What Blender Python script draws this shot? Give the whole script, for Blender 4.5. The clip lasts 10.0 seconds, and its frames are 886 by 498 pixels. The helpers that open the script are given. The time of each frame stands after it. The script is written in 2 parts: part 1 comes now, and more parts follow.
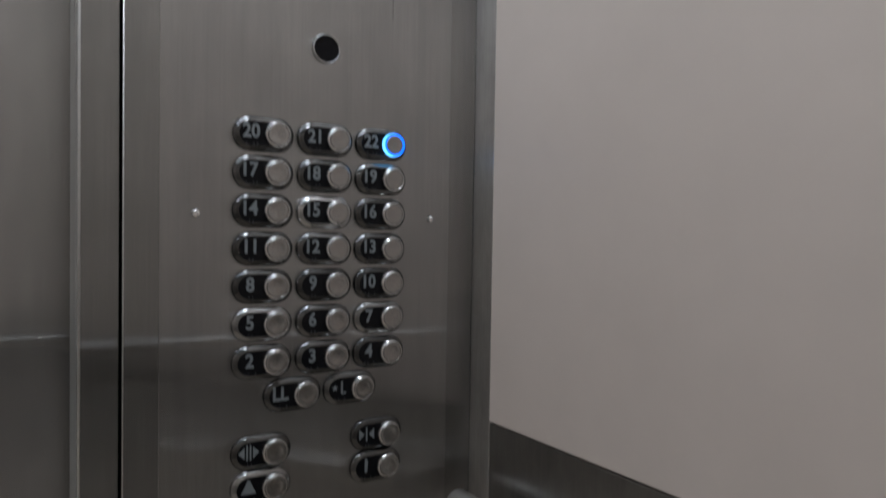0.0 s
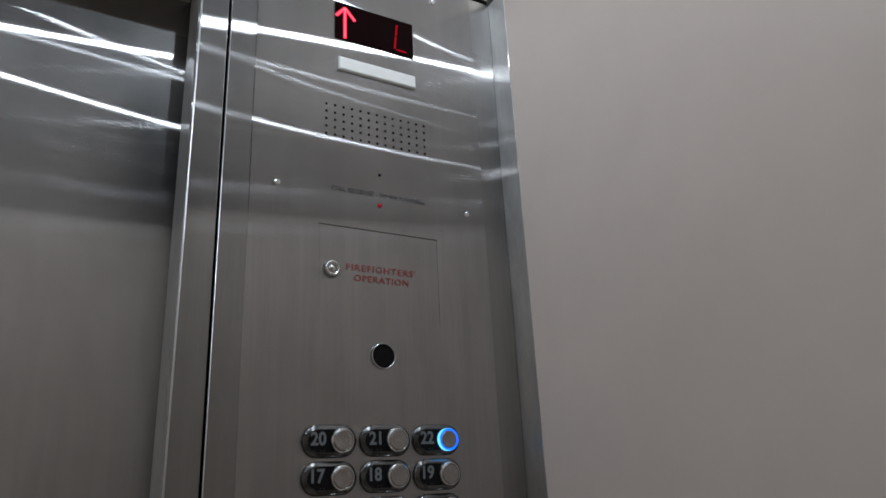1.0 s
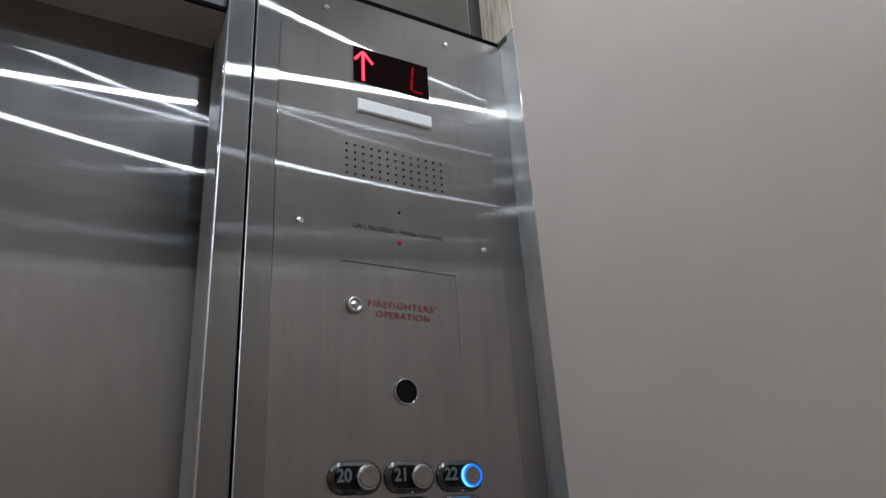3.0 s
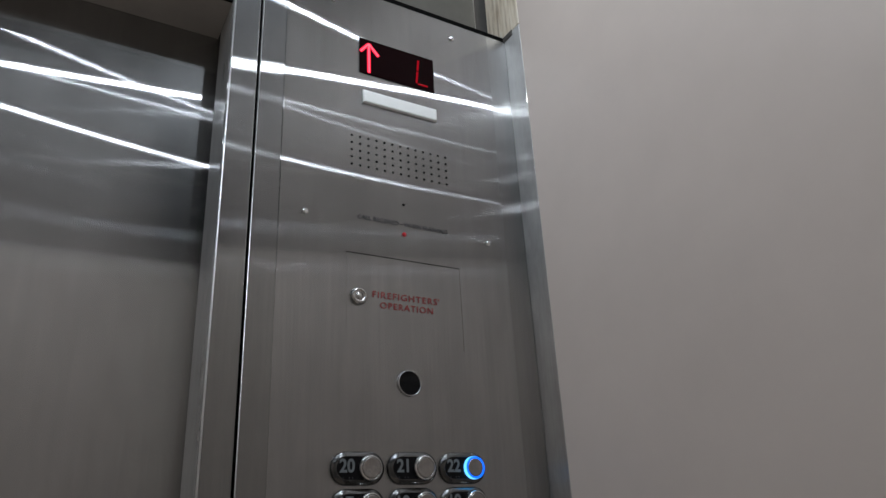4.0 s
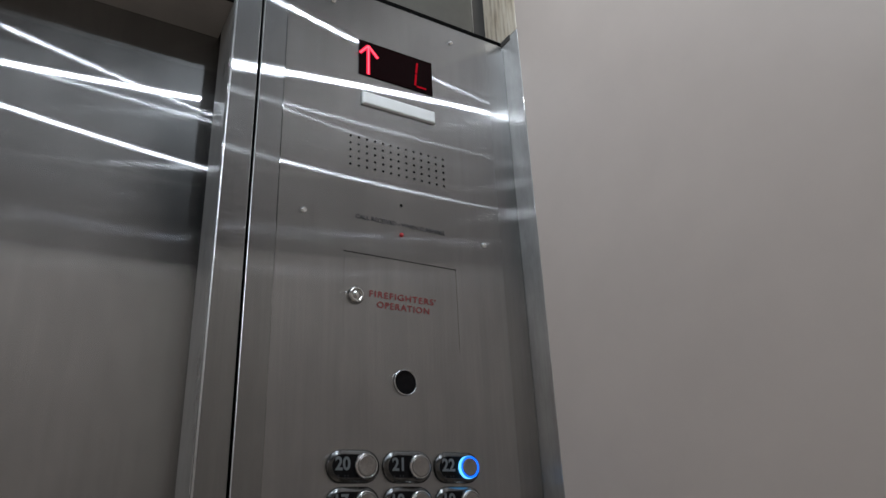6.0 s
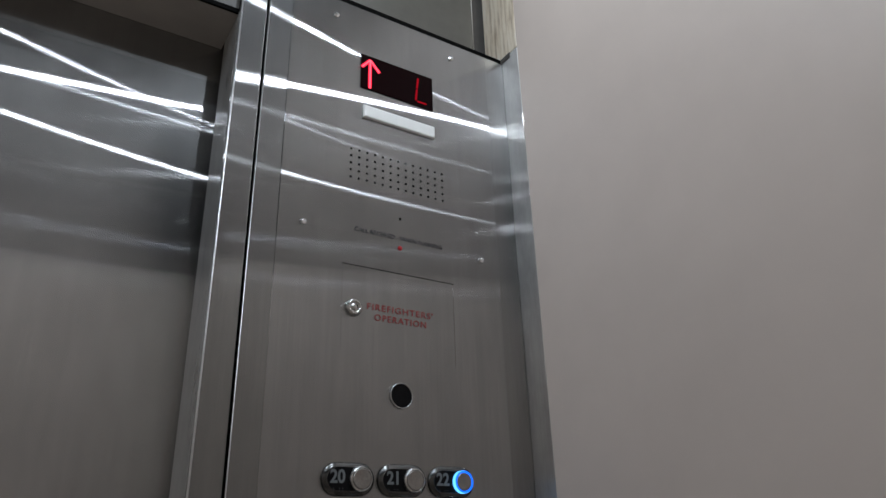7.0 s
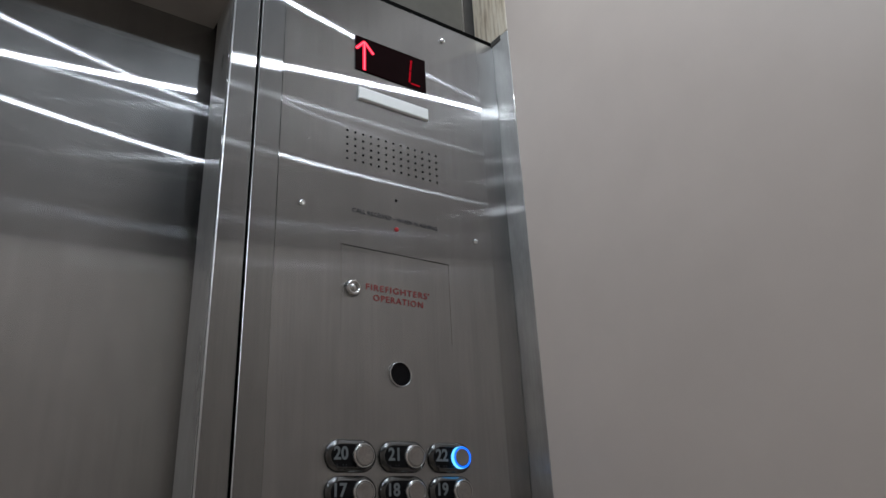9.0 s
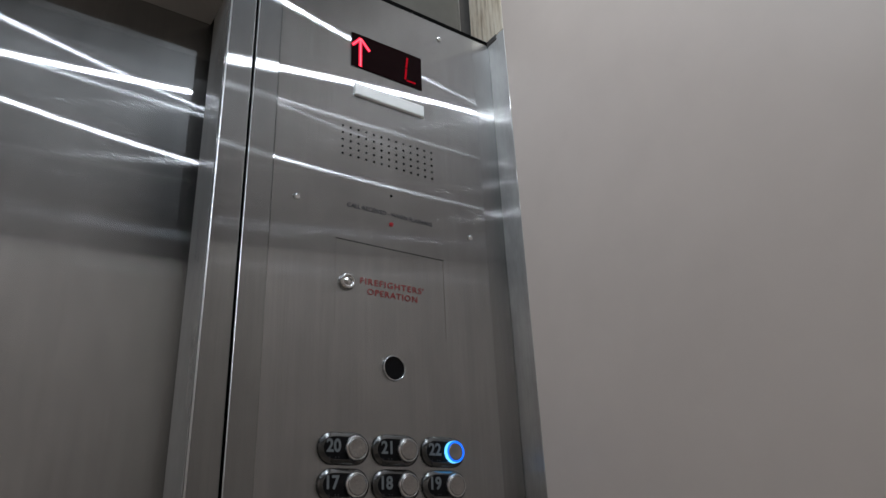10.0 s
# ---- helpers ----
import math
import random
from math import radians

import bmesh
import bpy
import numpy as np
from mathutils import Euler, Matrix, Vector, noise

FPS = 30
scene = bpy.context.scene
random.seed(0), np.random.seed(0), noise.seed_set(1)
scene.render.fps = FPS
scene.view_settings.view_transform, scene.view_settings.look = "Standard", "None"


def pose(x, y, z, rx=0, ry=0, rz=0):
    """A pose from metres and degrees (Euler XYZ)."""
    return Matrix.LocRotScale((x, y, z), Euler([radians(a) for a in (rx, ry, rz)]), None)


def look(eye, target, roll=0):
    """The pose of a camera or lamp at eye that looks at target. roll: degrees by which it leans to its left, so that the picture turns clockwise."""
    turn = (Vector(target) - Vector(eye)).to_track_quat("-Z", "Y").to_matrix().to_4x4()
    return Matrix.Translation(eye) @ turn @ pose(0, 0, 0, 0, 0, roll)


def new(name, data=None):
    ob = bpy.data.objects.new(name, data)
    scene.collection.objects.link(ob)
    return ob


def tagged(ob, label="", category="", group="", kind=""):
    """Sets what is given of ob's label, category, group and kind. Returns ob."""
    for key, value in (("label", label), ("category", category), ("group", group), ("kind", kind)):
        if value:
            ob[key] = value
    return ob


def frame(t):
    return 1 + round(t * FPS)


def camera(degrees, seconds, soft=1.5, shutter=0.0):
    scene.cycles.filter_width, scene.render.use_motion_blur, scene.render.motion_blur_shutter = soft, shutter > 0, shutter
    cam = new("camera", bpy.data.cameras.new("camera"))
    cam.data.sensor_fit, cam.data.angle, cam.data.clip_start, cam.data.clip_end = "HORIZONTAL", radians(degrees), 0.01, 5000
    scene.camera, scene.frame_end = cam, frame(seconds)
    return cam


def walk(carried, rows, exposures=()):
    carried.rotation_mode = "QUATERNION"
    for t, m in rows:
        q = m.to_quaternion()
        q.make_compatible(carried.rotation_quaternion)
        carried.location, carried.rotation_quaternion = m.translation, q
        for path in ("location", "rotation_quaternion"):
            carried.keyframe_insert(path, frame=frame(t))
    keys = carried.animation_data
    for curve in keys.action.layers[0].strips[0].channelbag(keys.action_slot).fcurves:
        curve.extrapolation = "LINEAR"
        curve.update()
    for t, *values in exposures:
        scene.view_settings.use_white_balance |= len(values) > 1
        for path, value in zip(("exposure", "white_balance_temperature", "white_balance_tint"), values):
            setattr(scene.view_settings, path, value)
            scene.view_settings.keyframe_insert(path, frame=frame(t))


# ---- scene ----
cam = camera(65.0, 10.0, 1.5, 0.2)
PATH = [
    (0, (-0.356, -0.807, 1.199), (0.718, 0.879, 1.146), 0.9),
    (0.1, (-0.384, -0.805, 1.211), (0.732, 0.854, 1.267), 0.6),
    (0.2, (-0.379, -0.823, 1.226), (0.705, 0.848, 1.404), 0.1),
    (0.3, (-0.391, -0.83, 1.236), (0.686, 0.834, 1.502), -0.7),
    (0.4, (-0.391, -0.834, 1.236), (0.655, 0.837, 1.574), -0.8),
    (0.5, (-0.381, -0.85, 1.241), (0.622, 0.832, 1.645), -1.7),
    (0.6, (-0.395, -0.848, 1.241), (0.615, 0.807, 1.733), -1.8),
    (0.8, (-0.409, -0.85, 1.244), (0.581, 0.786, 1.829), -2.5),
    (1, (-0.425, -0.859, 1.249), (0.544, 0.768, 1.892), -2.8),
    (1.5, (-0.443, -0.857, 1.248), (0.51, 0.749, 1.962), -3.1),
    (2, (-0.441, -0.862, 1.239), (0.488, 0.741, 1.992), -3.4),
    (2.5, (-0.446, -0.858, 1.237), (0.488, 0.751, 1.971), -3.6),
    (3, (-0.456, -0.853, 1.24), (0.499, 0.736, 1.991), -3.6),
    (4.5, (-0.461, -0.843, 1.227), (0.498, 0.743, 1.977), -2.8),
    (5, (-0.458, -0.847, 1.228), (0.511, 0.732, 1.982), -2.7),
    (5.5, (-0.462, -0.843, 1.221), (0.509, 0.732, 1.98), -2.9),
    (7, (-0.482, -0.841, 1.219), (0.51, 0.699, 2.022), -1.8),
    (7.5, (-0.476, -0.837, 1.214), (0.51, 0.695, 2.038), -2.1),
    (8, (-0.48, -0.83, 1.207), (0.519, 0.719, 1.982), -2.9),
    (8.5, (-0.513, -0.827, 1.221), (0.539, 0.703, 1.963), -3.0),
    (9, (-0.521, -0.831, 1.213), (0.55, 0.681, 1.966), -2.8),
    (9.5, (-0.518, -0.835, 1.198), (0.554, 0.672, 1.959), -2.4),
    (10, (-0.514, -0.829, 1.194), (0.557, 0.672, 1.968), -2.6),
]
walk(cam, [(t, look(eye, target, roll)) for t, eye, target, roll in PATH], [(0.0, 0.7), (0.4, 0.42), (1.0, 0.15), (10.0, 0.15)])
# ---- world and exposure ----
world = bpy.data.worlds.new("cab_dark")
world.use_nodes = True
world.node_tree.nodes["Background"].inputs[0].default_value = (0.02, 0.02, 0.02, 1)
world.node_tree.nodes["Background"].inputs[1].default_value = 0.2
scene.world = world

CX, YF = -0.0185, 0.0          # centre line of the operating panel, plane of the front return
WALL_X = 0.207                 # right-hand wall
LEFT_X, BACK_Y = -1.49, -1.52  # the other two walls
CEIL_Z = 2.55
STRIP_Y = -0.047               # where the white wall panel meets the steel corner strip
HEAD_Z = 2.08                  # top of door opening and of the return panel
DOOR_Y = 0.107                 # door leaf, sliding behind the jamb
JAMB_Y = 0.084                 # back edge of the jamb
DOOR_HEAD_Z = 1.984
JAMB_X = -0.288
PX0, PX1 = -0.2105, 0.1655      # faceplate of the operating panel
FACE = -0.003
LEDGE_Z = 0.939                # lower edge of the white wall panel


# ---- materials ----
def nodes_of(name):
    m = bpy.data.materials.new(name)
    m.use_nodes = True
    nt = m.node_tree
    nt.nodes.clear()
    out = nt.nodes.new("ShaderNodeOutputMaterial")
    return m, nt, out


def stretched_noise(nt, scale_vec, scale, detail=4.0, rough=0.6):
    tc = nt.nodes.new("ShaderNodeNewGeometry")
    mp = nt.nodes.new("ShaderNodeMapping")
    mp.inputs["Scale"].default_value = scale_vec
    nz = nt.nodes.new("ShaderNodeTexNoise")
    nz.inputs["Scale"].default_value = scale
    nz.inputs["Detail"].default_value = detail
    nz.inputs["Roughness"].default_value = rough
    nt.links.new(tc.outputs["Position"], mp.inputs["Vector"])
    nt.links.new(mp.outputs["Vector"], nz.inputs["Vector"])
    return nz.outputs["Fac"]


def ramp(nt, fac, stops):
    r = nt.nodes.new("ShaderNodeValToRGB")
    r.color_ramp.elements[0].position, r.color_ramp.elements[1].position = stops[0][0], stops[-1][0]
    r.color_ramp.elements[0].color, r.color_ramp.elements[1].color = stops[0][1], stops[-1][1]
    for pos, col in stops[1:-1]:
        r.color_ramp.elements.new(pos).color = col
    nt.links.new(fac, r.inputs["Fac"])
    return r.outputs["Color"]


def grey(v, warm=0.0):
    return (v * (1 + warm), v, v * (1 - warm), 1)


def brushed_steel(name, value=0.47, sharp=0.165, aniso=0.949, haze=0.15, haze_rough=0.4, warm=0.0, bow_amount=0.05, matte=None):
    """Vertically brushed stainless steel: sharp along the grain, wide across it."""
    m, nt, out = nodes_of(name)
    grain = stretched_noise(nt, (1, 1, 0.012), 420, 3)
    smudge = stretched_noise(nt, (1, 1, 0.45), 9, 5, 0.65)
    tint = ramp(nt, grain, [(0.25, grey(value * 0.94, warm)), (0.75, grey(value * 1.05, warm))])
    soil = ramp(nt, smudge, [(0.32, grey(0.84)), (0.62, grey(1.0))])
    mul = nt.nodes.new("ShaderNodeMix")
    mul.data_type, mul.blend_type = "RGBA", "MULTIPLY"
    mul.inputs[0].default_value = 1.0
    nt.links.new(tint, mul.inputs[6])
    nt.links.new(soil, mul.inputs[7])
    streak = stretched_noise(nt, (1, 1, 0.07), 55, 3, 0.6)
    wipe = ramp(nt, streak, [(0.32, grey(0.95)), (0.68, grey(1.025))])
    mul2 = nt.nodes.new("ShaderNodeMix")
    mul2.data_type, mul2.blend_type = "RGBA", "MULTIPLY"
    mul2.inputs[0].default_value = 1.0
    nt.links.new(mul.outputs[2], mul2.inputs[6])
    nt.links.new(wipe, mul2.inputs[7])
    col = mul2.outputs[2]
    up = nt.nodes.new("ShaderNodeCombineXYZ")
    up.inputs[2].default_value = 1.0
    gl = nt.nodes.new("ShaderNodeBsdfAnisotropic")
    gl.distribution = "BECKMANN"
    gl.inputs["Roughness"].default_value = sharp
    gl.inputs["Anisotropy"].default_value = aniso
    nt.links.new(col, gl.inputs["Color"])
    nt.links.new(up.outputs[0], gl.inputs["Tangent"])
    bump = nt.nodes.new("ShaderNodeBump")
    bump.inputs["Strength"].default_value = 0.015
    bump.inputs["Distance"].default_value = 0.0006
    nt.links.new(grain, bump.inputs["Height"])
    wave = stretched_noise(nt, (1, 1, 0.6), 3.2, 1, 0.4)
    bow = nt.nodes.new("ShaderNodeBump")
    bow.inputs["Strength"].default_value = bow_amount
    bow.inputs["Distance"].default_value = 0.004
    nt.links.new(wave, bow.inputs["Height"])
    nt.links.new(bow.outputs[0], bump.inputs["Normal"])
    nt.links.new(bump.outputs[0], gl.inputs["Normal"])
    if matte:
        soft = nt.nodes.new("ShaderNodeBsdfDiffuse")
        soft.inputs["Color"].default_value = (*matte, 1)
    else:
        soft = nt.nodes.new("ShaderNodeBsdfAnisotropic")
        soft.inputs["Roughness"].default_value = haze_rough
        soft.inputs["Anisotropy"].default_value = 0.4
        nt.links.new(up.outputs[0], soft.inputs["Tangent"])
        nt.links.new(col, soft.inputs["Color"])
    mix = nt.nodes.new("ShaderNodeMixShader")
    hz = nt.nodes.new("ShaderNodeMapRange")
    hz.inputs["To Min"].default_value = haze * 0.6
    hz.inputs["To Max"].default_value = haze * 1.5
    nt.links.new(smudge, hz.inputs["Value"])
    nt.links.new(hz.outputs[0], mix.inputs[0])
    nt.links.new(gl.outputs[0], mix.inputs[1])
    nt.links.new(soft.outputs[0], mix.inputs[2])
    nt.links.new(mix.outputs[0], out.inputs[0])
    return m


def plain(name, colour, rough=0.5, metal=0.0, var=0.06, scale=60, bump_depth=0.0, coat=0.0, spec=0.5):
    m, nt, out = nodes_of(name)
    p = nt.nodes.new("ShaderNodeBsdfPrincipled")
    nz = stretched_noise(nt, (1, 1, 1), scale, 4)
    lo = tuple(c * (1 - var) for c in colour[:3]) + (1,)
    hi = tuple(min(1, c * (1 + var)) for c in colour[:3]) + (1,)
    nt.links.new(ramp(nt, nz, [(0.3, lo), (0.7, hi)]), p.inputs["Base Color"])
    p.inputs["Roughness"].default_value = rough
    p.inputs["Metallic"].default_value = metal
    p.inputs["Coat Weight"].default_value = coat
    p.inputs["Specular IOR Level"].default_value = spec
    if bump_depth:
        b = nt.nodes.new("ShaderNodeBump")
        b.inputs["Strength"].default_value = 0.4
        b.inputs["Distance"].default_value = bump_depth
        nt.links.new(nz, b.inputs["Height"])
        nt.links.new(b.outputs[0], p.inputs["Normal"])
    nt.links.new(p.outputs[0], out.inputs[0])
    return m


def glow(name, colour, strength):
    m, nt, out = nodes_of(name)
    e = nt.nodes.new("ShaderNodeEmission")
    e.inputs[0].default_value = (*colour, 1)
    e.inputs[1].default_value = strength
    nt.links.new(e.outputs[0], out.inputs[0])
    return m


def reflection_trim(name):
    """Steel trim with long uneven reflections painted into its colour as warm streaks."""
    m, nt, out = nodes_of(name)
    p = nt.nodes.new("ShaderNodeBsdfPrincipled")
    nz = stretched_noise(nt, (1, 1, 0.09), 105, 4, 0.6)
    nt.links.new(ramp(nt, nz, [(0.28, (0.42, 0.31, 0.2, 1)), (0.5, (0.86, 0.75, 0.6, 1)), (0.72, (0.95, 0.9, 0.8, 1))]), p.inputs["Base Color"])
    p.inputs["Metallic"].default_value = 0.25
    p.inputs["Roughness"].default_value = 0.38
    nt.links.new(p.outputs[0], out.inputs[0])
    return m


def button_body(name):
    """Dark polished chrome, some pieces paler than others."""
    m, nt, out = nodes_of(name)
    p = nt.nodes.new("ShaderNodeBsdfPrincipled")
    info = nt.nodes.new("ShaderNodeObjectInfo")
    nt.links.new(ramp(nt, info.outputs["Random"], [(0.0, grey(0.08)), (0.7, grey(0.15)), (1.0, grey(0.5))]), p.inputs["Base Color"])
    worn = stretched_noise(nt, (1, 1, 1), 160, 3)
    rng = nt.nodes.new("ShaderNodeMapRange")
    rng.inputs["To Min"].default_value = 0.17
    rng.inputs["To Max"].default_value = 0.24
    nt.links.new(worn, rng.inputs["Value"])
    nt.links.new(rng.outputs[0], p.inputs["Roughness"])
    p.inputs["Metallic"].default_value = 1.0
    nt.links.new(p.outputs[0], out.inputs[0])
    return m


def turned_cap(name):
    """Steel turned on a lathe: fans of light round its centre."""
    m, nt, out = nodes_of(name)
    p = nt.nodes.new("ShaderNodeBsdfPrincipled")
    nz = stretched_noise(nt, (1, 1, 1), 300, 3)
    nt.links.new(ramp(nt, nz, [(0.3, (0.34, 0.33, 0.32, 1)), (0.7, (0.43, 0.415, 0.4, 1))]), p.inputs["Base Color"])
    tan = nt.nodes.new("ShaderNodeTangent")
    tan.direction_type, tan.axis = "RADIAL", "Y"
    nt.links.new(tan.outputs[0], p.inputs["Tangent"])
    p.inputs["Metallic"].default_value = 1.0
    p.inputs["Roughness"].default_value = 0.26
    p.inputs["Anisotropic"].default_value = 0.75
    nt.links.new(p.outputs[0], out.inputs[0])
    return m


STEEL = brushed_steel("brushed_steel_plate", 0.43, 0.168, 0.94, 0.05, 0.4)
STEEL_DOOR = brushed_steel("brushed_steel_door", 0.5, 0.17, 0.945, 0.14, 0.4)
STEEL_TRIM = brushed_steel("brushed_steel_trim", 0.34, 0.18, 0.89, 0.11, 0.45)
# paler than STEEL_TRIM and with more haze
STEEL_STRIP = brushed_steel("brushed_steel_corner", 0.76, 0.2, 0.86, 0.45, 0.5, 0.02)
STEEL_SKIRT = brushed_steel("brushed_steel_lower_panel", 0.48, 0.2, 0.86, 0.3, 0.45, 0.03)
STEEL_REFLECTION = reflection_trim("steel_trim_painted_reflection")
STEEL_DARK = brushed_steel("brushed_steel_wainscot", 0.78, 0.3, 0.7, 0.55, 0.5, matte=(0.5, 0.46, 0.42))
# jamb steel again, paler: the light on the side face is put into its colour
STEEL_SIDE_LIT = brushed_steel("brushed_steel_side_lightened", 0.8, 0.2, 0.9, 0.3, 0.4, matte=(0.6, 0.6, 0.59))
CHROME = plain("chrome", (0.85, 0.85, 0.85), 0.2, 1.0, 0.02)
EDGE = plain("polished_steel_edge", (0.62, 0.615, 0.61), 0.38, 1.0, 0.05, 90)
SATIN = plain("satin_steel_cap", (0.52, 0.5, 0.48), 0.34, 1.0, 0.05, 300)
RIM = plain("dark_polished_rim", (0.55, 0.55, 0.56), 0.26, 1.0, 0.02)
BODY = button_body("dark_chrome_button_body")
CAP = turned_cap("turned_steel_cap")
SATIN_DARK = plain("satin_steel_ring", (0.62, 0.61, 0.6), 0.23, 1.0, 0.05, 300)
BLACK = plain("black_gloss_plastic", (0.006, 0.006, 0.007), 0.14, 0.0, 0.2, 200, spec=0.12)
NUMERAL = plain("pale_numeral_paint", (0.16, 0.175, 0.185), 0.5)
GAP = plain("black_gap", (0.006, 0.006, 0.006), 0.8, spec=0.0)
HOLE = plain("dark_hole", (0.008, 0.008, 0.008), 0.9, spec=0.0)
RED_INK = plain("red_ink", (0.30, 0.03, 0.03), 0.5)
GREY_INK = plain("dark_grey_ink", (0.025, 0.025, 0.03), 0.5)
LED_RED = plain("red_led_lens", (0.5, 0.02, 0.03), 0.2, coat=0.5)
LENS_WHITE = plain("white_diffuser", (0.88, 0.89, 0.88), 0.35, var=0.02)
WALL = plain("warm_white_laminate", (0.66, 0.57, 0.514), 0.42, var=0.03, scale=7, bump_depth=0.0004)
WALL_REAR = plain("beige_laminate", (0.51, 0.455, 0.4), 0.07, var=0.05, scale=7)
STEEL_REAR = plain("polished_steel_frieze", (0.12, 0.121, 0.125), 0.06, 1.0, 0.05, 9)
CEILING = plain("dark_bronze_ceiling", (0.12, 0.108, 0.097), 0.4, 0.4, 0.05, 12)
HEADER = plain("dark_bronze_header", (0.085, 0.08, 0.068), 0.45, 0.0, 0.1, 30)
HEADER_DARK = plain("blackened_door_header", (0.085, 0.079, 0.074), 0.5, 0.0, 0.1, 30, spec=0.2)
SOFFIT = plain("dull_soffit_paint", (0.36, 0.335, 0.31), 0.6, var=0.06, spec=0.2, scale=20)
FLOOR = plain("brown_floor_tile", (0.6, 0.5, 0.41), 0.45, var=0.15, scale=14)
DISPLAY = plain("dark_red_display_glass", (0.006, 0.001, 0.0015), 0.3, var=0.1, spec=0.03)
SEG_ON = glow("red_segment_light", (1.0, 0.02, 0.06), 1.9)
SEG_CORE = glow("pale_red_segment_core", (1.0, 0.13, 0.17), 2.0)
SEG_DIM = glow("dim_red_segment_light", (1.0, 0.015, 0.04), 0.3)
HALO = glow("blue_halo_light", (0.006, 0.13, 1.0), 1.6)
HALO_CORE = glow("pale_blue_halo_core", (0.12, 0.5, 1.0), 1.7)
LAMP = glow("downlight_led", (0.875, 0.98, 1.085), 4700.0)
LAMP_DIM = glow("downlight_led_weak", (0.875, 0.98, 1.085), 200.0)
LAMP_FRONT = glow("downlight_led_front", (0.875, 0.98, 1.085), 3200.0)
LAMP_FAR = glow("downlight_led_far", (0.875, 0.98, 1.085), 2100.0)
LAMP_MID = glow("downlight_led_medium", (0.875, 0.98, 1.085), 620.0)


# ---- mesh tools ----
def mesh_of(name, bm, material, smooth=False):
    me = bpy.data.meshes.new(name)
    bm.normal_update()
    bm.to_mesh(me)
    bm.free()
    me.materials.append(material)
    if smooth:
        me.shade_smooth()
    return me


def part(name, bm, material, parent=None, label="", smooth=False):
    ob = new(name, mesh_of(name, bm, material, smooth))
    if parent:
        ob.parent = parent
    return tagged(ob, label)


def box(x0, x1, y0, y1, z0, z1, bevel=0.0, seg=2, bm=None):
    b = bmesh.new()
    bmesh.ops.create_cube(b, size=1, matrix=Matrix.LocRotScale(((x0 + x1) / 2, (y0 + y1) / 2, (z0 + z1) / 2), None, (x1 - x0, y1 - y0, z1 - z0)))
    if bevel:
        bmesh.ops.bevel(b, geom=b.edges[:], offset=bevel, segments=seg, affect="EDGES", profile=0.5)
    if bm is None:
        return b
    me = bpy.data.meshes.new("tmp")
    b.to_mesh(me)
    b.free()
    bm.from_mesh(me)
    bpy.data.meshes.remove(me)
    return bm


def lathe(profile, segs=40, centre=(0, 0, 0)):
    """Turns (radius, out) pairs round the axis that points out of the panel (-y)."""
    b = bmesh.new()
    rings = []
    for r, o in profile:
        if r < 1e-6:
            rings.append([b.verts.new((centre[0], centre[1] - o, centre[2]))])
        else:
            rings.append([b.verts.new((centre[0] + r * math.cos(2 * math.pi * i / segs), centre[1] - o, centre[2] + r * math.sin(2 * math.pi * i / segs))) for i in range(segs)])
    for a, c in zip(rings, rings[1:]):
        for i in range(segs):
            j = (i + 1) % segs
            if len(a) == 1 and len(c) == 1:
                continue
            if len(a) == 1:
                b.faces.new((a[0], c[j], c[i]))
            elif len(c) == 1:
                b.faces.new((a[i], a[j], c[0]))
            else:
                b.faces.new((a[i], a[j], c[j], c[i]))
    bmesh.ops.recalc_face_normals(b, faces=b.faces[:])
    return b


def prism(outline, y_back, y_front, bevel=0.0, seg=2):
    """A flat shape in x and z, given thickness along y, its front edge rounded."""
    b = bmesh.new()
    f = b.faces.new([b.verts.new((x, y_back, z)) for x, z in outline])
    ret = bmesh.ops.extrude_face_region(b, geom=[f])
    vs = [g for g in ret["geom"] if isinstance(g, bmesh.types.BMVert)]
    bmesh.ops.translate(b, verts=vs, vec=(0, y_front - y_back, 0))
    bmesh.ops.recalc_face_normals(b, faces=b.faces[:])
    if bevel:
        b.edges.ensure_lookup_table()
        edges = [e for e in b.edges if all(abs(v.co.y - y_front) < 1e-6 for v in e.verts)]
        bmesh.ops.bevel(b, geom=edges, offset=bevel, segments=seg, affect="EDGES", profile=0.5)
    return b


def stadium(x0, x1, zc, r, n=14):
    """Outline of a pill shape with round ends."""
    pts = [(x1 - r + r * math.cos(a), zc + r * math.sin(a)) for a in [math.pi * (-0.5 + i / n) for i in range(n + 1)]]
    pts += [(x0 + r + r * math.cos(a), zc + r * math.sin(a)) for a in [math.pi * (0.5 + i / n) for i in range(n + 1)]]
    return pts


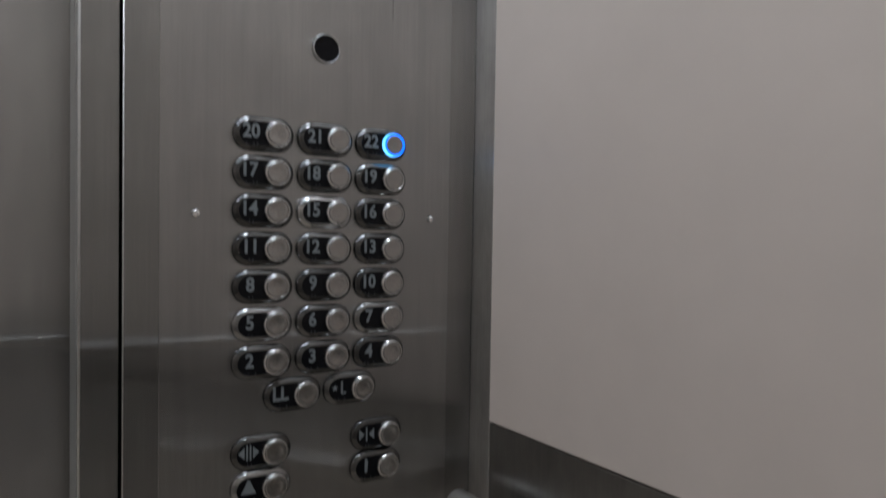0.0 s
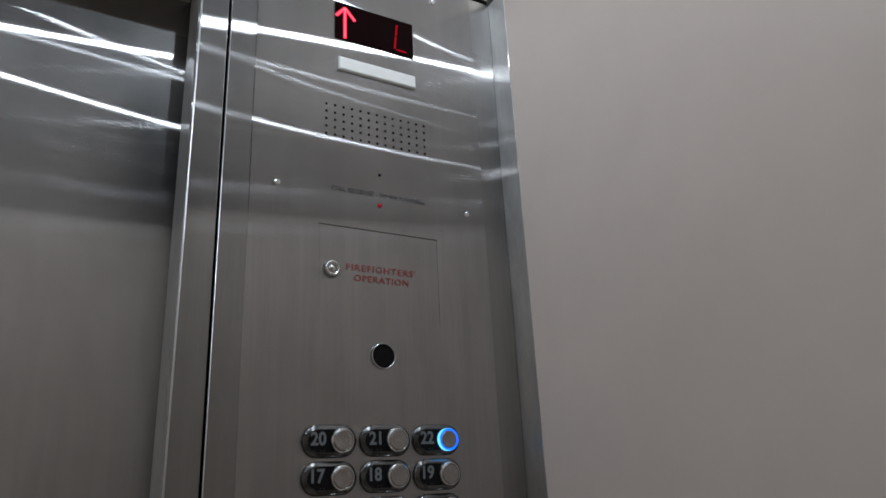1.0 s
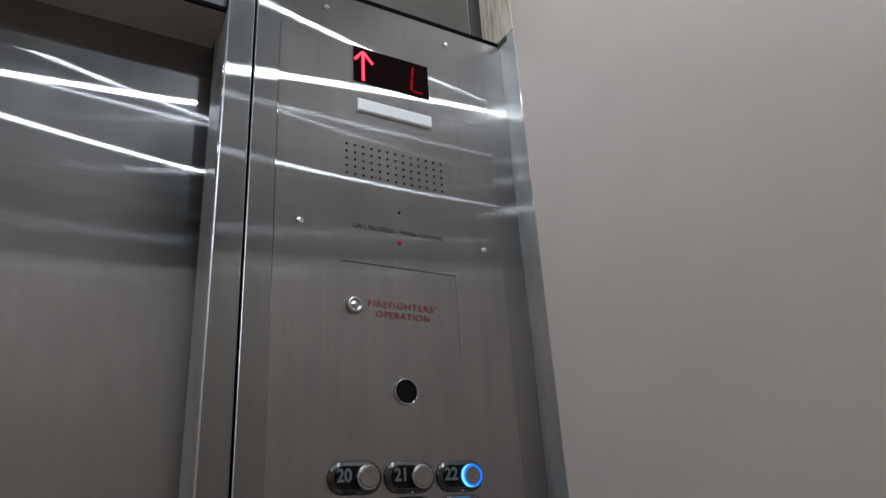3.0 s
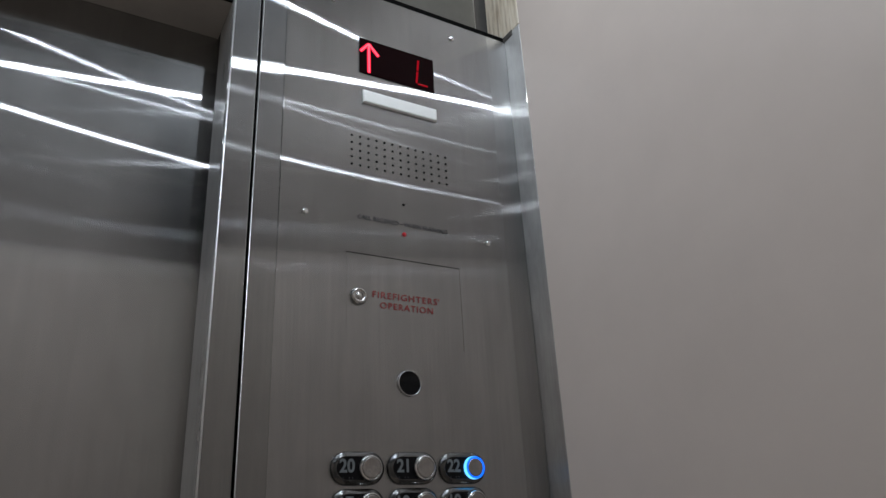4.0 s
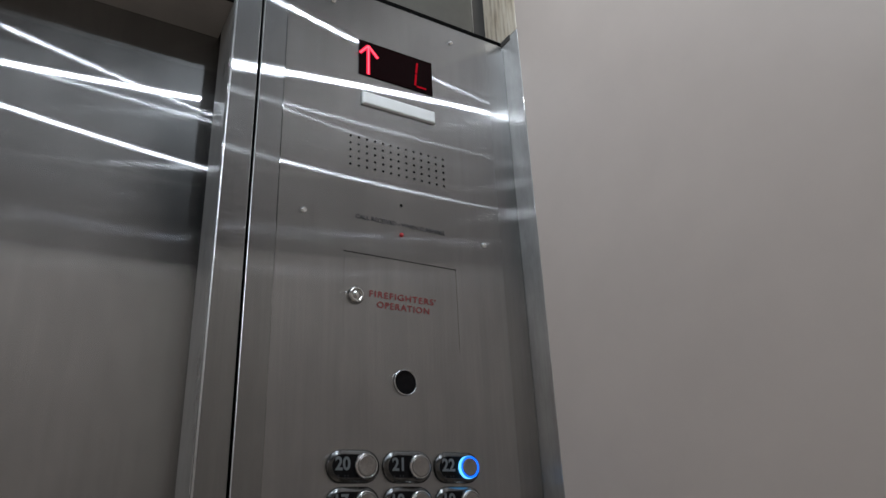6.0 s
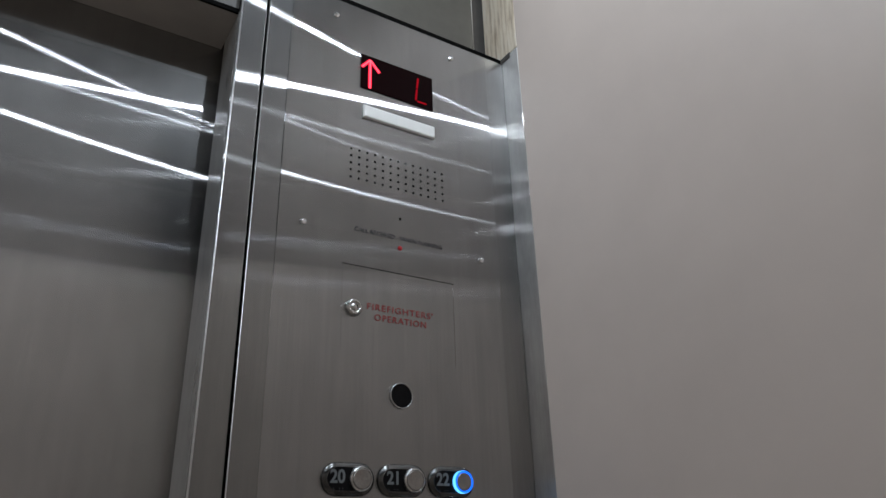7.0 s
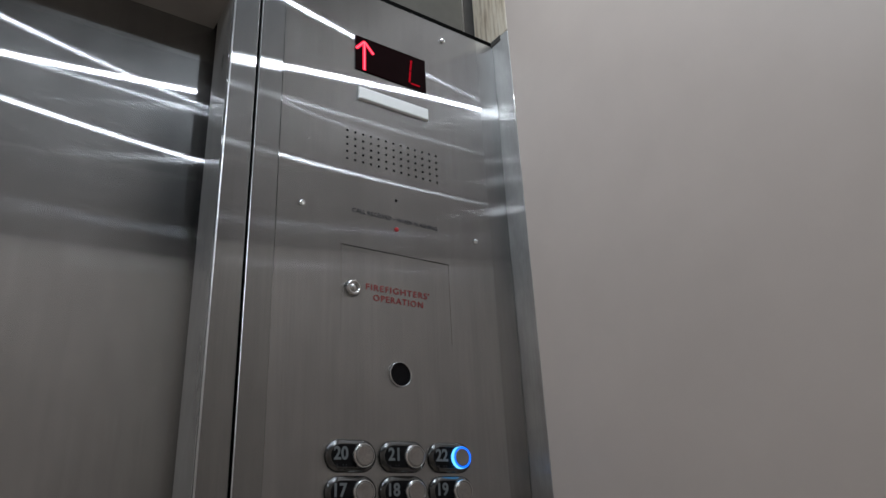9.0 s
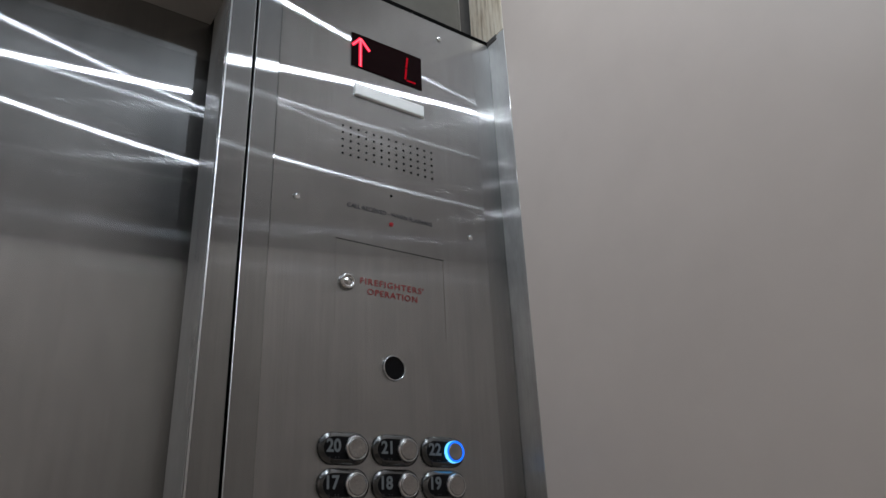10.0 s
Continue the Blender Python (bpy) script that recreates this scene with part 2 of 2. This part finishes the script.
def text_mesh(name, text, size, material, width=None, spacing=1.0, depth=0.0003, bold=0.0, squeeze=1.0):
    """Letters in the x-z plane, centred on the origin, facing -y."""
    cu = bpy.data.curves.new(name, "FONT")
    cu.body, cu.size, cu.align_x, cu.align_y, cu.extrude, cu.space_character, cu.offset = text, size, "CENTER", "CENTER", depth, spacing, bold
    cu.resolution_u = 3
    tmp = bpy.data.objects.new(name, cu)
    scene.collection.objects.link(tmp)
    bpy.context.view_layer.update()
    me = bpy.data.meshes.new_from_object(tmp.evaluated_get(bpy.context.evaluated_depsgraph_get()))
    bpy.data.objects.remove(tmp)
    bpy.data.curves.remove(cu)
    me.transform(Matrix.Rotation(math.pi / 2, 4, "X"))
    xs = [v.co.x for v in me.vertices]
    zs = [v.co.z for v in me.vertices]
    k = width / (max(xs) - min(xs)) if width else squeeze
    me.transform(Matrix.Diagonal((k, 1, 1, 1)) @ Matrix.Translation((-(max(xs) + min(xs)) / 2, 0, -(max(zs) + min(zs)) / 2)))
    me.name = name
    me.materials.clear()
    me.materials.append(material)
    return me


def stroke(b, p0, p1, w, y0, y1):
    """A flat bar from p0 to p1 in the x-z plane."""
    d = Vector((p1[0] - p0[0], p1[1] - p0[1]))
    d.normalize()
    n = Vector((-d.y, d.x)) * w / 2
    q = [(p0[0] + n.x, p0[1] + n.y), (p1[0] + n.x, p1[1] + n.y), (p1[0] - n.x, p1[1] - n.y), (p0[0] - n.x, p0[1] - n.y)]
    lo = [b.verts.new((x, y0, z)) for x, z in q]
    hi = [b.verts.new((x, y1, z)) for x, z in q]
    b.faces.new(hi)
    b.faces.new(lo[::-1])
    for i in range(4):
        j = (i + 1) % 4
        b.faces.new((lo[i], lo[j], hi[j], hi[i]))


def structure(name, bm, material, label, category):
    return tagged(part(name, bm, material), label, category, kind="structure")


# ---- the cab ----
structure("floor", box(LEFT_X - 0.05, WALL_X + 0.05, BACK_Y - 0.05, 0.3, -0.05, 0), FLOOR, "brown speckled stone floor of the lift cab", "floor")
structure("ceiling", box(LEFT_X - 0.05, WALL_X + 0.05, BACK_Y - 0.05, 0.3, CEIL_Z, CEIL_Z + 0.05), CEILING, "dark bronze metal ceiling with small downlights", "ceiling")
structure("wall_right", box(WALL_X + 0.012, WALL_X + 0.06, BACK_Y, 0.25, 0, CEIL_Z), STEEL_DARK, "brushed steel cab wall behind the white panel", "wall")
structure("wall_back", box(LEFT_X, WALL_X + 0.06, BACK_Y - 0.06, BACK_Y, 0, CEIL_Z), STEEL_DARK, "brushed steel rear cab wall", "wall")
structure("wall_left", box(LEFT_X - 0.06, LEFT_X, BACK_Y, 0.25, 0, CEIL_Z), STEEL_DARK, "brushed steel side wall of the cab", "wall")


def wall_panel(name, x0, x1, y0, y1, z0, z1, mat=WALL, words="warm white laminate wall panel with square edges"):
    return tagged(part(name, box(x0, x1, y0, y1, z0, z1, 0.0015), mat), words, "wall panel", "laminate wall panels")


wall_panel("wall_panel", WALL_X, WALL_X + 0.01, BACK_Y + 0.02, STRIP_Y, LEDGE_Z, CEIL_Z - 0.02)
wall_panel("wall_panel", LEFT_X - 0.003, LEFT_X + 0.012, BACK_Y + 0.02, -0.02, LEDGE_Z, 2.2)
wall_panel("wall_panel", LEFT_X - 0.003, LEFT_X + 0.012, BACK_Y + 0.02, -0.02, 2.206, CEIL_Z - 0.02, STEEL_REAR, "dark polished steel frieze panel under the ceiling")
wall_panel("wall_panel", LEFT_X + 0.02, WALL_X - 0.02, BACK_Y - 0.003, BACK_Y + 0.012, 0.84, 2.2, WALL_REAR, "beige laminate rear wall panel with square edges")
wall_panel("wall_panel", LEFT_X + 0.02, WALL_X - 0.02, BACK_Y - 0.003, BACK_Y + 0.012, 2.206, CEIL_Z - 0.02, STEEL_REAR, "dark polished steel frieze panel under the ceiling")

# front return beside the door: jamb strip, gap, swing panel, gap line, corner strip
jb = box(JAMB_X, -0.2495, 0.0, JAMB_Y, 0, CEIL_Z, 0.0016)
structure("wall_front_jamb", jb, STEEL_TRIM, "narrow brushed steel door jamb strip", "door jamb")
structure("wall_front_gap", box(-0.2495, WALL_X - 0.0005, 0.012, 0.03, 0, HEAD_Z + 0.006), GAP, "black shadow gap behind the return panel", "gap")
structure("wall_front_return", box(-0.2463, WALL_X - 0.0006, -0.0022, 0.011, 0.05, HEAD_Z - 0.008, 0.0012), STEEL_TRIM, "brushed steel swing return panel", "return panel")
structure("wall_right_strip", box(WALL_X, WALL_X + 0.01, STRIP_Y, 0.011, 0, HEAD_Z + 0.004, 0.0012), STEEL_STRIP, "narrow brushed steel corner strip with a bevelled edge", "corner strip")
structure("wall_right_strip_upper", box(WALL_X, WALL_X + 0.01, STRIP_Y, 0.05, HEAD_Z + 0.0045, CEIL_Z, 0.0012), STEEL_REFLECTION, "steel corner strip above the panel, warm streaky reflections painted in", "corner strip")
structure("wall_right_skirt", box(WALL_X + 0.001, WALL_X + 0.012, BACK_Y + 0.02, STRIP_Y - 0.001, 0.08, LEDGE_Z - 0.002, 0.001), STEEL_SKIRT, "dark brushed steel lower wall panel", "wall panel")
structure("wall_front_header", box(JAMB_X + 0.04, 0.165, 0.03, 0.06, HEAD_Z + 0.012, CEIL_Z, 0.0015), HEADER, "brushed steel header above the return panel", "header")
structure("wall_front_door_header", box(JAMB_X - 0.914, JAMB_X - 0.0005, 0.013, DOOR_Y - 0.006, DOOR_HEAD_Z + 0.005, CEIL_Z, 0.001), HEADER_DARK, "dark brushed steel header over the lift door", "header")
structure("wall_front_door_soffit", box(JAMB_X - 0.914, JAMB_X - 0.0005, 0.0145, DOOR_Y - 0.0004, DOOR_HEAD_Z - 0.003, DOOR_HEAD_Z + 0.0045), SOFFIT, "dull grey-brown underside of the door header", "soffit")
structure("wall_front_door_lip", box(JAMB_X - 0.914, JAMB_X - 0.0005, 0.010, 0.014, DOOR_HEAD_Z - 0.004, DOOR_HEAD_Z + 0.004), GAP, "black shadow gap under the door header", "gap")
structure("wall_front_header_back", box(JAMB_X + 0.001, WALL_X + 0.01, 0.062, 0.25, HEAD_Z + 0.012, CEIL_Z), HEADER_DARK, "dull structure behind the header", "header")
structure("wall_front_left", box(LEFT_X, JAMB_X - 0.914, 0.0, 0.25, 0, CEIL_Z, 0.001), STEEL_TRIM, "brushed steel return on the far side of the door", "return panel")
structure("wall_front_back", box(-0.2495, WALL_X + 0.06, 0.032, 0.25, 0, HEAD_Z), GAP, "dark cavity wall behind the return panel", "wall")

door = structure("door_1", box(JAMB_X - 0.93, JAMB_X + 0.03, DOOR_Y, DOOR_Y + 0.03, 0.005, DOOR_HEAD_Z + 0.05, 0.001), STEEL_DOOR, "closed brushed steel sliding lift door", "door")

structure("wall_front_top_gap", box(-0.2455, WALL_X - 0.0005, 0.002, 0.0118, HEAD_Z - 0.0075, HEAD_Z + 0.005), GAP, "dark gap over the top of the return panel", "gap")
# thin dark box laid over the strip as the shadow where the gap runs on
structure("wall_right_strip_shade", box(WALL_X - 0.0012, WALL_X + 0.001, -0.026, 0.002, HEAD_Z - 0.006, HEAD_Z + 0.005), HEADER_DARK, "dark sheet for the shaded gap at the top of the corner strip", "gap")
# thin sheet over the jamb's side that carries the lightened steel
structure("wall_front_jamb_return", box(JAMB_X - 0.0015, JAMB_X - 0.0002, 0.004, JAMB_Y - 0.001, 0, DOOR_HEAD_Z - 0.0045), STEEL_SIDE_LIT, "steel side face of the door jamb, lightened in its colour", "door jamb")



def highlight_rod(x, y, z0, z1, r, label):
    """A slim quarter-round polished rod let into the corner, added to make the edge's highlight."""
    b = bmesh.new()
    bmesh.ops.create_cone(b, cap_ends=True, segments=12, radius1=r, radius2=r, depth=z1 - z0, matrix=Matrix.Translation((x, y, (z0 + z1) / 2)))
    return tagged(part("edge_highlight", b, EDGE, smooth=True), label, "trim", kind="structure")


highlight_rod(JAMB_X + 0.0006, 0.0006, 0, CEIL_Z, 0.0014, "slim steel rod added for the highlight on the door jamb's edge")
highlight_rod(-0.2459, -0.0016, 0.05, HEAD_Z - 0.008, 0.0009, "slim steel rod added for the highlight on the return panel's edge")
highlight_rod(0.1648, 0.0306, HEAD_Z + 0.012, CEIL_Z, 0.0011, "slim steel rod added for the bright line on the header plate's edge")
part("scratch", prism([(-0.5295, 1.3935), (-0.5205, 1.3965), (-0.5150, 1.3990), (-0.5210, 1.3958)], DOOR_Y + 0.001, DOOR_Y - 0.0004), EDGE, door, "small pale scratch")

# ---- downlights ----
LIGHTS = [(-0.152, -0.92), (-0.64, -0.995), (-1.185, -1.085), (-0.13, -0.40), (-0.60, -0.50), (-1.11, -0.65)]


def downlight(x, y, lamp):
    e = new("downlight")
    e.location = (x, y, CEIL_Z)
    ring = lathe([(0.045, 0.0), (0.045, 0.003), (0.042, 0.005), (0.026, 0.005), (0.012, 0.002), (0.012, 0.0)], 32)
    lens = lathe([(0.0, 0.003), (0.0075, 0.0025), (0.0086, 0.001)], 28)
    for b in (ring, lens):
        bmesh.ops.rotate(b, verts=b.verts[:], matrix=Matrix.Rotation(math.pi / 2, 3, "X"))
    part("trim_ring", ring, CHROME, e)
    part("lens", lens, lamp, e, "glowing white led lens")
    return tagged(e, "small round led downlight set in the ceiling", "downlight", "ceiling downlights")


for i, (lx, ly) in enumerate(LIGHTS):
    downlight(lx, ly, {1: LAMP_DIM, 2: LAMP_FAR, 4: LAMP_FRONT, 5: LAMP_MID}.get(i, LAMP))


# ---- handrail ----
def handrail(place, turn, length):
    e = new("handrail")
    e.location, e.rotation_euler = place, (0, 0, turn)
    b = bmesh.new()
    x = -0.052
    bmesh.ops.create_cone(b, cap_ends=True, segments=24, radius1=0.019, radius2=0.019, depth=length, matrix=Matrix.Translation((x, -length / 2, 0)) @ Matrix.Rotation(math.pi / 2, 4, "X"))
    part("rail", b, SATIN, e, smooth=False)
    for y in (-0.2, -length / 2, 0.2 - length):
        b = bmesh.new()
        bmesh.ops.create_cone(b, cap_ends=True, segments=16, radius1=0.009, radius2=0.009, depth=0.062, matrix=Matrix.Translation((x / 2, y, -0.01)) @ Matrix.Rotation(math.pi / 2, 4, "Y"))
        part("bracket", b, SATIN, e)
    return tagged(e, "round satin steel handrail along the cab wall", "handrail")


handrail((WALL_X, -0.05, 0.838), 0, 1.4)
handrail((WALL_X - 0.12, BACK_Y, 0.838), -math.pi / 2, 1.4)

# ---- the car operating panel ----
cop = new("operating_panel")
cop.location = (0, 0, 0)
tagged(cop, "tall brushed steel lift operating panel with floor buttons", "control panel")
part("faceplate", box(PX0, PX1, FACE, 0.0, 0.25, HEAD_Z - 0.009, 0.0012, 3), STEEL, cop, "vertically brushed stainless steel")
# display
DZ0, DZ1, DX0, DX1 = 1.909, 1.976, -0.0905, 0.0455
disp = part("display_window", box(DX0, DX1, FACE - 0.0015, FACE + 0.002, DZ0, DZ1, 0.0006), DISPLAY, cop, "dark red display glass")
b = bmesh.new()
YA, YB = FACE - 0.0018, FACE - 0.0026
ARROW = (((-0.0745, 1.9115), (-0.0745, 1.9645)), ((-0.0745, 1.967), (-0.0890, 1.949)), ((-0.0745, 1.967), (-0.0575, 1.948)))
for p0, p1 in ARROW:
    stroke(b, p0, p1, 0.0052, YA, YB)
arrow = part("up_arrow", b, SEG_ON, disp, "lit red up arrow")
b = bmesh.new()
for p0, p1 in ARROW:
    stroke(b, p0, p1, 0.0016, YB, YB - 0.0003)
part("arrow_core", b, SEG_CORE, disp, "brighter core of the lit arrow")
b = bmesh.new()
stroke(b, (0.0140, 1.9440), (0.0165, 1.9650), 0.0032, YA, YB)
stroke(b, (0.0115, 1.9190), (0.0138, 1.9415), 0.0032, YA, YB)
stroke(b, (0.0145, 1.9175), (0.0320, 1.9175), 0.0026, YA, YB)
part("digit", b, SEG_DIM, disp, "lit red segment digit")
part("emergency_light", prism([(-0.085, 1.853), (0.0465, 1.853), (0.0465, 1.876), (-0.085, 1.876)], FACE, FACE - 0.005, 0.0028, 3), LENS_WHITE, cop, "white plastic diffuser bar")
# speaker holes
hole = lathe([(0.0020, 0.0), (0.0020, 0.0003), (0.0018, 0.0004), (0, 0.0004)], 10, (0, FACE, 0))
hole_mesh = mesh_of("speaker_hole", hole, HOLE)
for i in range(13):
    for j in range(5):
        ob = new("speaker_hole", hole_mesh)
        ob.location = (-0.103 + i * 0.163 / 12, 0, 1.7415 + j * 0.0490 / 4)
        ob.parent = cop
part("microphone_hole", lathe([(0.0022, 0.0), (0.0022, 0.0004), (0, 0.0004)], 14, (CX, FACE, 1.690)), HOLE, cop)
part("call_led", lathe([(0.0036, 0.0), (0.0034, 0.0012), (0.002, 0.003), (0, 0.0035)], 20, (CX - 0.0005, FACE, 1.641)), LED_RED, cop, "small red indicator lens", True)
ob = new("call_text", text_mesh("call_text", "CALL RECEIVED - WHEN FLASHING", 0.0098, GREY_INK, 0.15, bold=-0.00007))
ob.location = (CX - 0.0005, FACE - 0.0004, 1.6575)
ob.parent = cop


def screw(x, z):
    s = part("screw", lathe([(0.0048, 0.0), (0.0048, 0.0010), (0.0040, 0.0024), (0.0024, 0.0033), (0.0019, 0.0018), (0, 0.0018)], 18, (x, FACE, z)), CHROME, cop)
    return s


for sx, sz in ((-0.136, 2.037), (0.0875, 2.037), (-0.173, 1.650), (0.131, 1.651), (-0.172, 1.214), (0.135, 1.214)):
    screw(sx, sz)

# firefighters' hatch
hatch = part("hatch_door", box(-0.111, 0.0735, FACE - 0.00015, FACE, 1.471, 1.599), STEEL, cop, "flush steel access door")
part("hatch_gap", box(-0.112, 0.0745, FACE - 0.0003, FACE, 1.599, 1.6002), GAP, cop)
part("hatch_gap", box(0.0735, 0.0738, FACE - 0.0003, FACE, 1.471, 1.599), GAP, cop)
lock = part("lock", lathe([(0.0125, 0.0), (0.0125, 0.002), (0.011, 0.0065), (0.0095, 0.0075), (0.008, 0.0075), (0.0075, 0.005), (0.0055, 0.005), (0.005, 0.0065), (0, 0.0065)], 32, (-0.094, FACE - 0.0002, 1.535)), SATIN_DARK, hatch, "round tubular key lock", True)
for txt, wid, z, dx in (("FIREFIGHTERS'", 0.107, 1.5415, -0.0185), ("OPERATION", 0.084, 1.5265, -0.0185)):
    ob = new("hatch_text", text_mesh("hatch_text", txt, 0.0132, RED_INK, wid, 1.14, bold=-0.00008))
    ob.location = (dx, FACE - 0.0009, z)
    ob.parent = hatch
# round sensor window
eye = part("sensor_bezel", lathe([(0.0182, 0.0), (0.0182, 0.0020), (0.0176, 0.0034), (0.0168, 0.0036), (0.0162, 0.0008)], 40, (CX, FACE, 1.4195)), RIM, cop, "polished round bezel", True)
part("sensor_window", lathe([(0.0164, 0.0), (0.0164, 0.0010), (0, 0.0012)], 36, (CX, FACE, 1.4195)), BLACK, eye, "black round window")

# ---- floor buttons ----
P = 0.0445
ROW0 = 1.308
R = 0.0203
LIFT = 0.0074                  # how far the black plate stands off the panel


def rim(x0, x1, zc, r):
    """The pill's upright side and its rounded shoulder."""
    b = bmesh.new()
    loops = []
    for d, h in ((0.0, 0.0), (0.0, 0.0028), (0.0002, 0.0036), (0.0007, 0.0043), (0.0017, 0.0051), (0.0028, 0.0058), (0.0040, 0.0065), (0.0052, 0.0071), (0.0060, 0.0074), (0.0063, 0.0074), (0.0064, 0.0064)):
        loops.append([b.verts.new((x, FACE - h, z)) for x, z in stadium(x0 + d, x1 - d, zc, r - d)])
    for p, q in zip(loops, loops[1:]):
        k = len(p)
        for i in range(k):
            b.faces.new((p[i], p[(i + 1) % k], q[(i + 1) % k], q[i]))
    bmesh.ops.recalc_face_normals(b, faces=b.faces[:])
    return b


NUMERAL_K = 0.0228 / 0.0252


def button(bx, bz, text, lit=False, shape=None):
    """One pill-shaped button unit: chrome bezel, black plate, numeral, round cap with its ring."""
    x0, x1 = bx - 0.0478, bx + 0.0246
    bez = part("call_button", rim(x0, x1, bz, R), BODY, cop, "chrome-rimmed pill-shaped button", True)
    part("label_plate", prism(stadium(x0 + 0.0062, x1 - 0.0062, bz, R - 0.0062), FACE - 0.0005, FACE - LIFT, 0.0006), BLACK, bez, "glossy black plate")
    cx = bx + 0.0028
    if lit:
        collar = lathe([(0.0150, 0.0068), (0.0149, 0.0126), (0.0145, 0.0138)], 40, (cx, FACE, bz))
        part("halo_collar", collar, HALO_CORE, bez, "pale blue glowing side of the ring", True)
        halo = lathe([(0.0145, 0.0138), (0.0140, 0.0143), (0.0128, 0.0143), (0.0121, 0.0138), (0.0120, 0.007)], 40, (cx, FACE, bz))
        part("halo_ring", halo, HALO, bez, "glowing blue ring", True)
    else:
        ring = lathe([(0.0161, 0.0068), (0.0160, 0.0102), (0.0157, 0.0116), (0.0151, 0.0129), (0.0143, 0.0138), (0.0135, 0.0141), (0.0131, 0.0136), (0.0130, 0.007)], 40, (cx, FACE, bz))
        part("button_ring", ring, SATIN_DARK, bez, "", True)
    cr = 0.0118 if lit else 0.0127
    cap = lathe([(cr, 0.007), (cr, 0.0134), (cr - 0.0005, 0.0142), (cr - 0.0014, 0.0144), (0.008, 0.0138), (0.004, 0.0135), (0.0, 0.0134)], 40, (cx, FACE, bz))
    part("push_cap", cap, CAP, bez, "satin steel push cap", True)
    if text:
        ob = new("numeral", text_mesh("numeral", text, 0.0225, NUMERAL, None, 1.0, 0.0002, 0.0006, NUMERAL_K))
        ob.location = (bx - 0.0277, FACE - LIFT - 0.0003, bz + 0.003)
        ob.parent = bez
    if shape:
        b = bmesh.new()
        for poly in shape:
            f = b.faces.new([b.verts.new((bx - 0.0277 + px, FACE - LIFT - 0.0003, bz + 0.002 + pz)) for px, pz in poly])
        bmesh.ops.recalc_face_normals(b, faces=b.faces[:])
        part("symbol", b, NUMERAL, bez)
    # raised dots under the numeral
    b = bmesh.new()
    for i in range(4):
        for j in range(2):
            if (i * 7 + j * 3 + len(text or "ab") + int(bz * 1000)) % 3:
                bmesh.ops.create_circle(b, cap_ends=True, segments=8, radius=0.0008, matrix=Matrix.Translation((bx - 0.0332 + i * 0.0042, FACE - LIFT - 0.0003, bz - 0.0115 - j * 0.0025)) @ Matrix.Rotation(math.pi / 2, 4, "X"))
    part("raised_dots", b, GREY_INK, bez)
    return bez


COLS = (-0.0845, -0.0075, 0.0690)
n = 20
for r in range(7):
    for c in range(3):
        button(COLS[c], ROW0 - r * P, str(n - 3 * r + c), lit=(r == 0 and c == 2))
button(-0.0465, 0.9985, "LL")
STAR = [[(-0.006 + (0.0045 if i % 2 == 0 else 0.0018) * math.sin(i * math.pi / 5), (0.0045 if i % 2 == 0 else 0.0018) * math.cos(i * math.pi / 5)) for i in range(10)],
        [(0.002, -0.008), (0.009, -0.008), (0.009, -0.0055), (0.0045, -0.0055), (0.0045, 0.008), (0.002, 0.008)]]
button(0.029, 0.9985, "", shape=STAR)
OPEN = [[(-0.0125, 0), (-0.005, -0.007), (-0.005, 0.007)], [(-0.003, -0.009), (-0.001, -0.009), (-0.001, 0.009), (-0.003, 0.009)],
        [(0.001, -0.009), (0.003, -0.009), (0.003, 0.009), (0.001, 0.009)], [(0.0125, 0), (0.005, -0.007), (0.005, 0.007)]]
CLOSE = [[(-0.003, 0), (-0.0105, -0.007), (-0.0105, 0.007)], [(-0.001, -0.009), (0.001, -0.009), (0.001, 0.009), (-0.001, 0.009)],
         [(0.003, 0), (0.0105, -0.007), (0.0105, 0.007)]]
BELL = [[(-0.009, -0.007), (0.009, -0.007), (0.005, 0.001), (0.0015, 0.009), (-0.0015, 0.009), (-0.005, 0.001)]]
PHONE = [[(-0.0015, -0.008), (0.002, -0.008), (0.003, 0.006), (0.001, 0.010), (-0.001, 0.010), (-0.0015, 0.006)]]
button(-0.0845, 0.9345, "", shape=OPEN)
button(-0.0845, 0.893, "", shape=BELL)
button(0.0675, 0.9345, "", shape=CLOSE)
button(0.0668, 0.893, "", shape=PHONE)
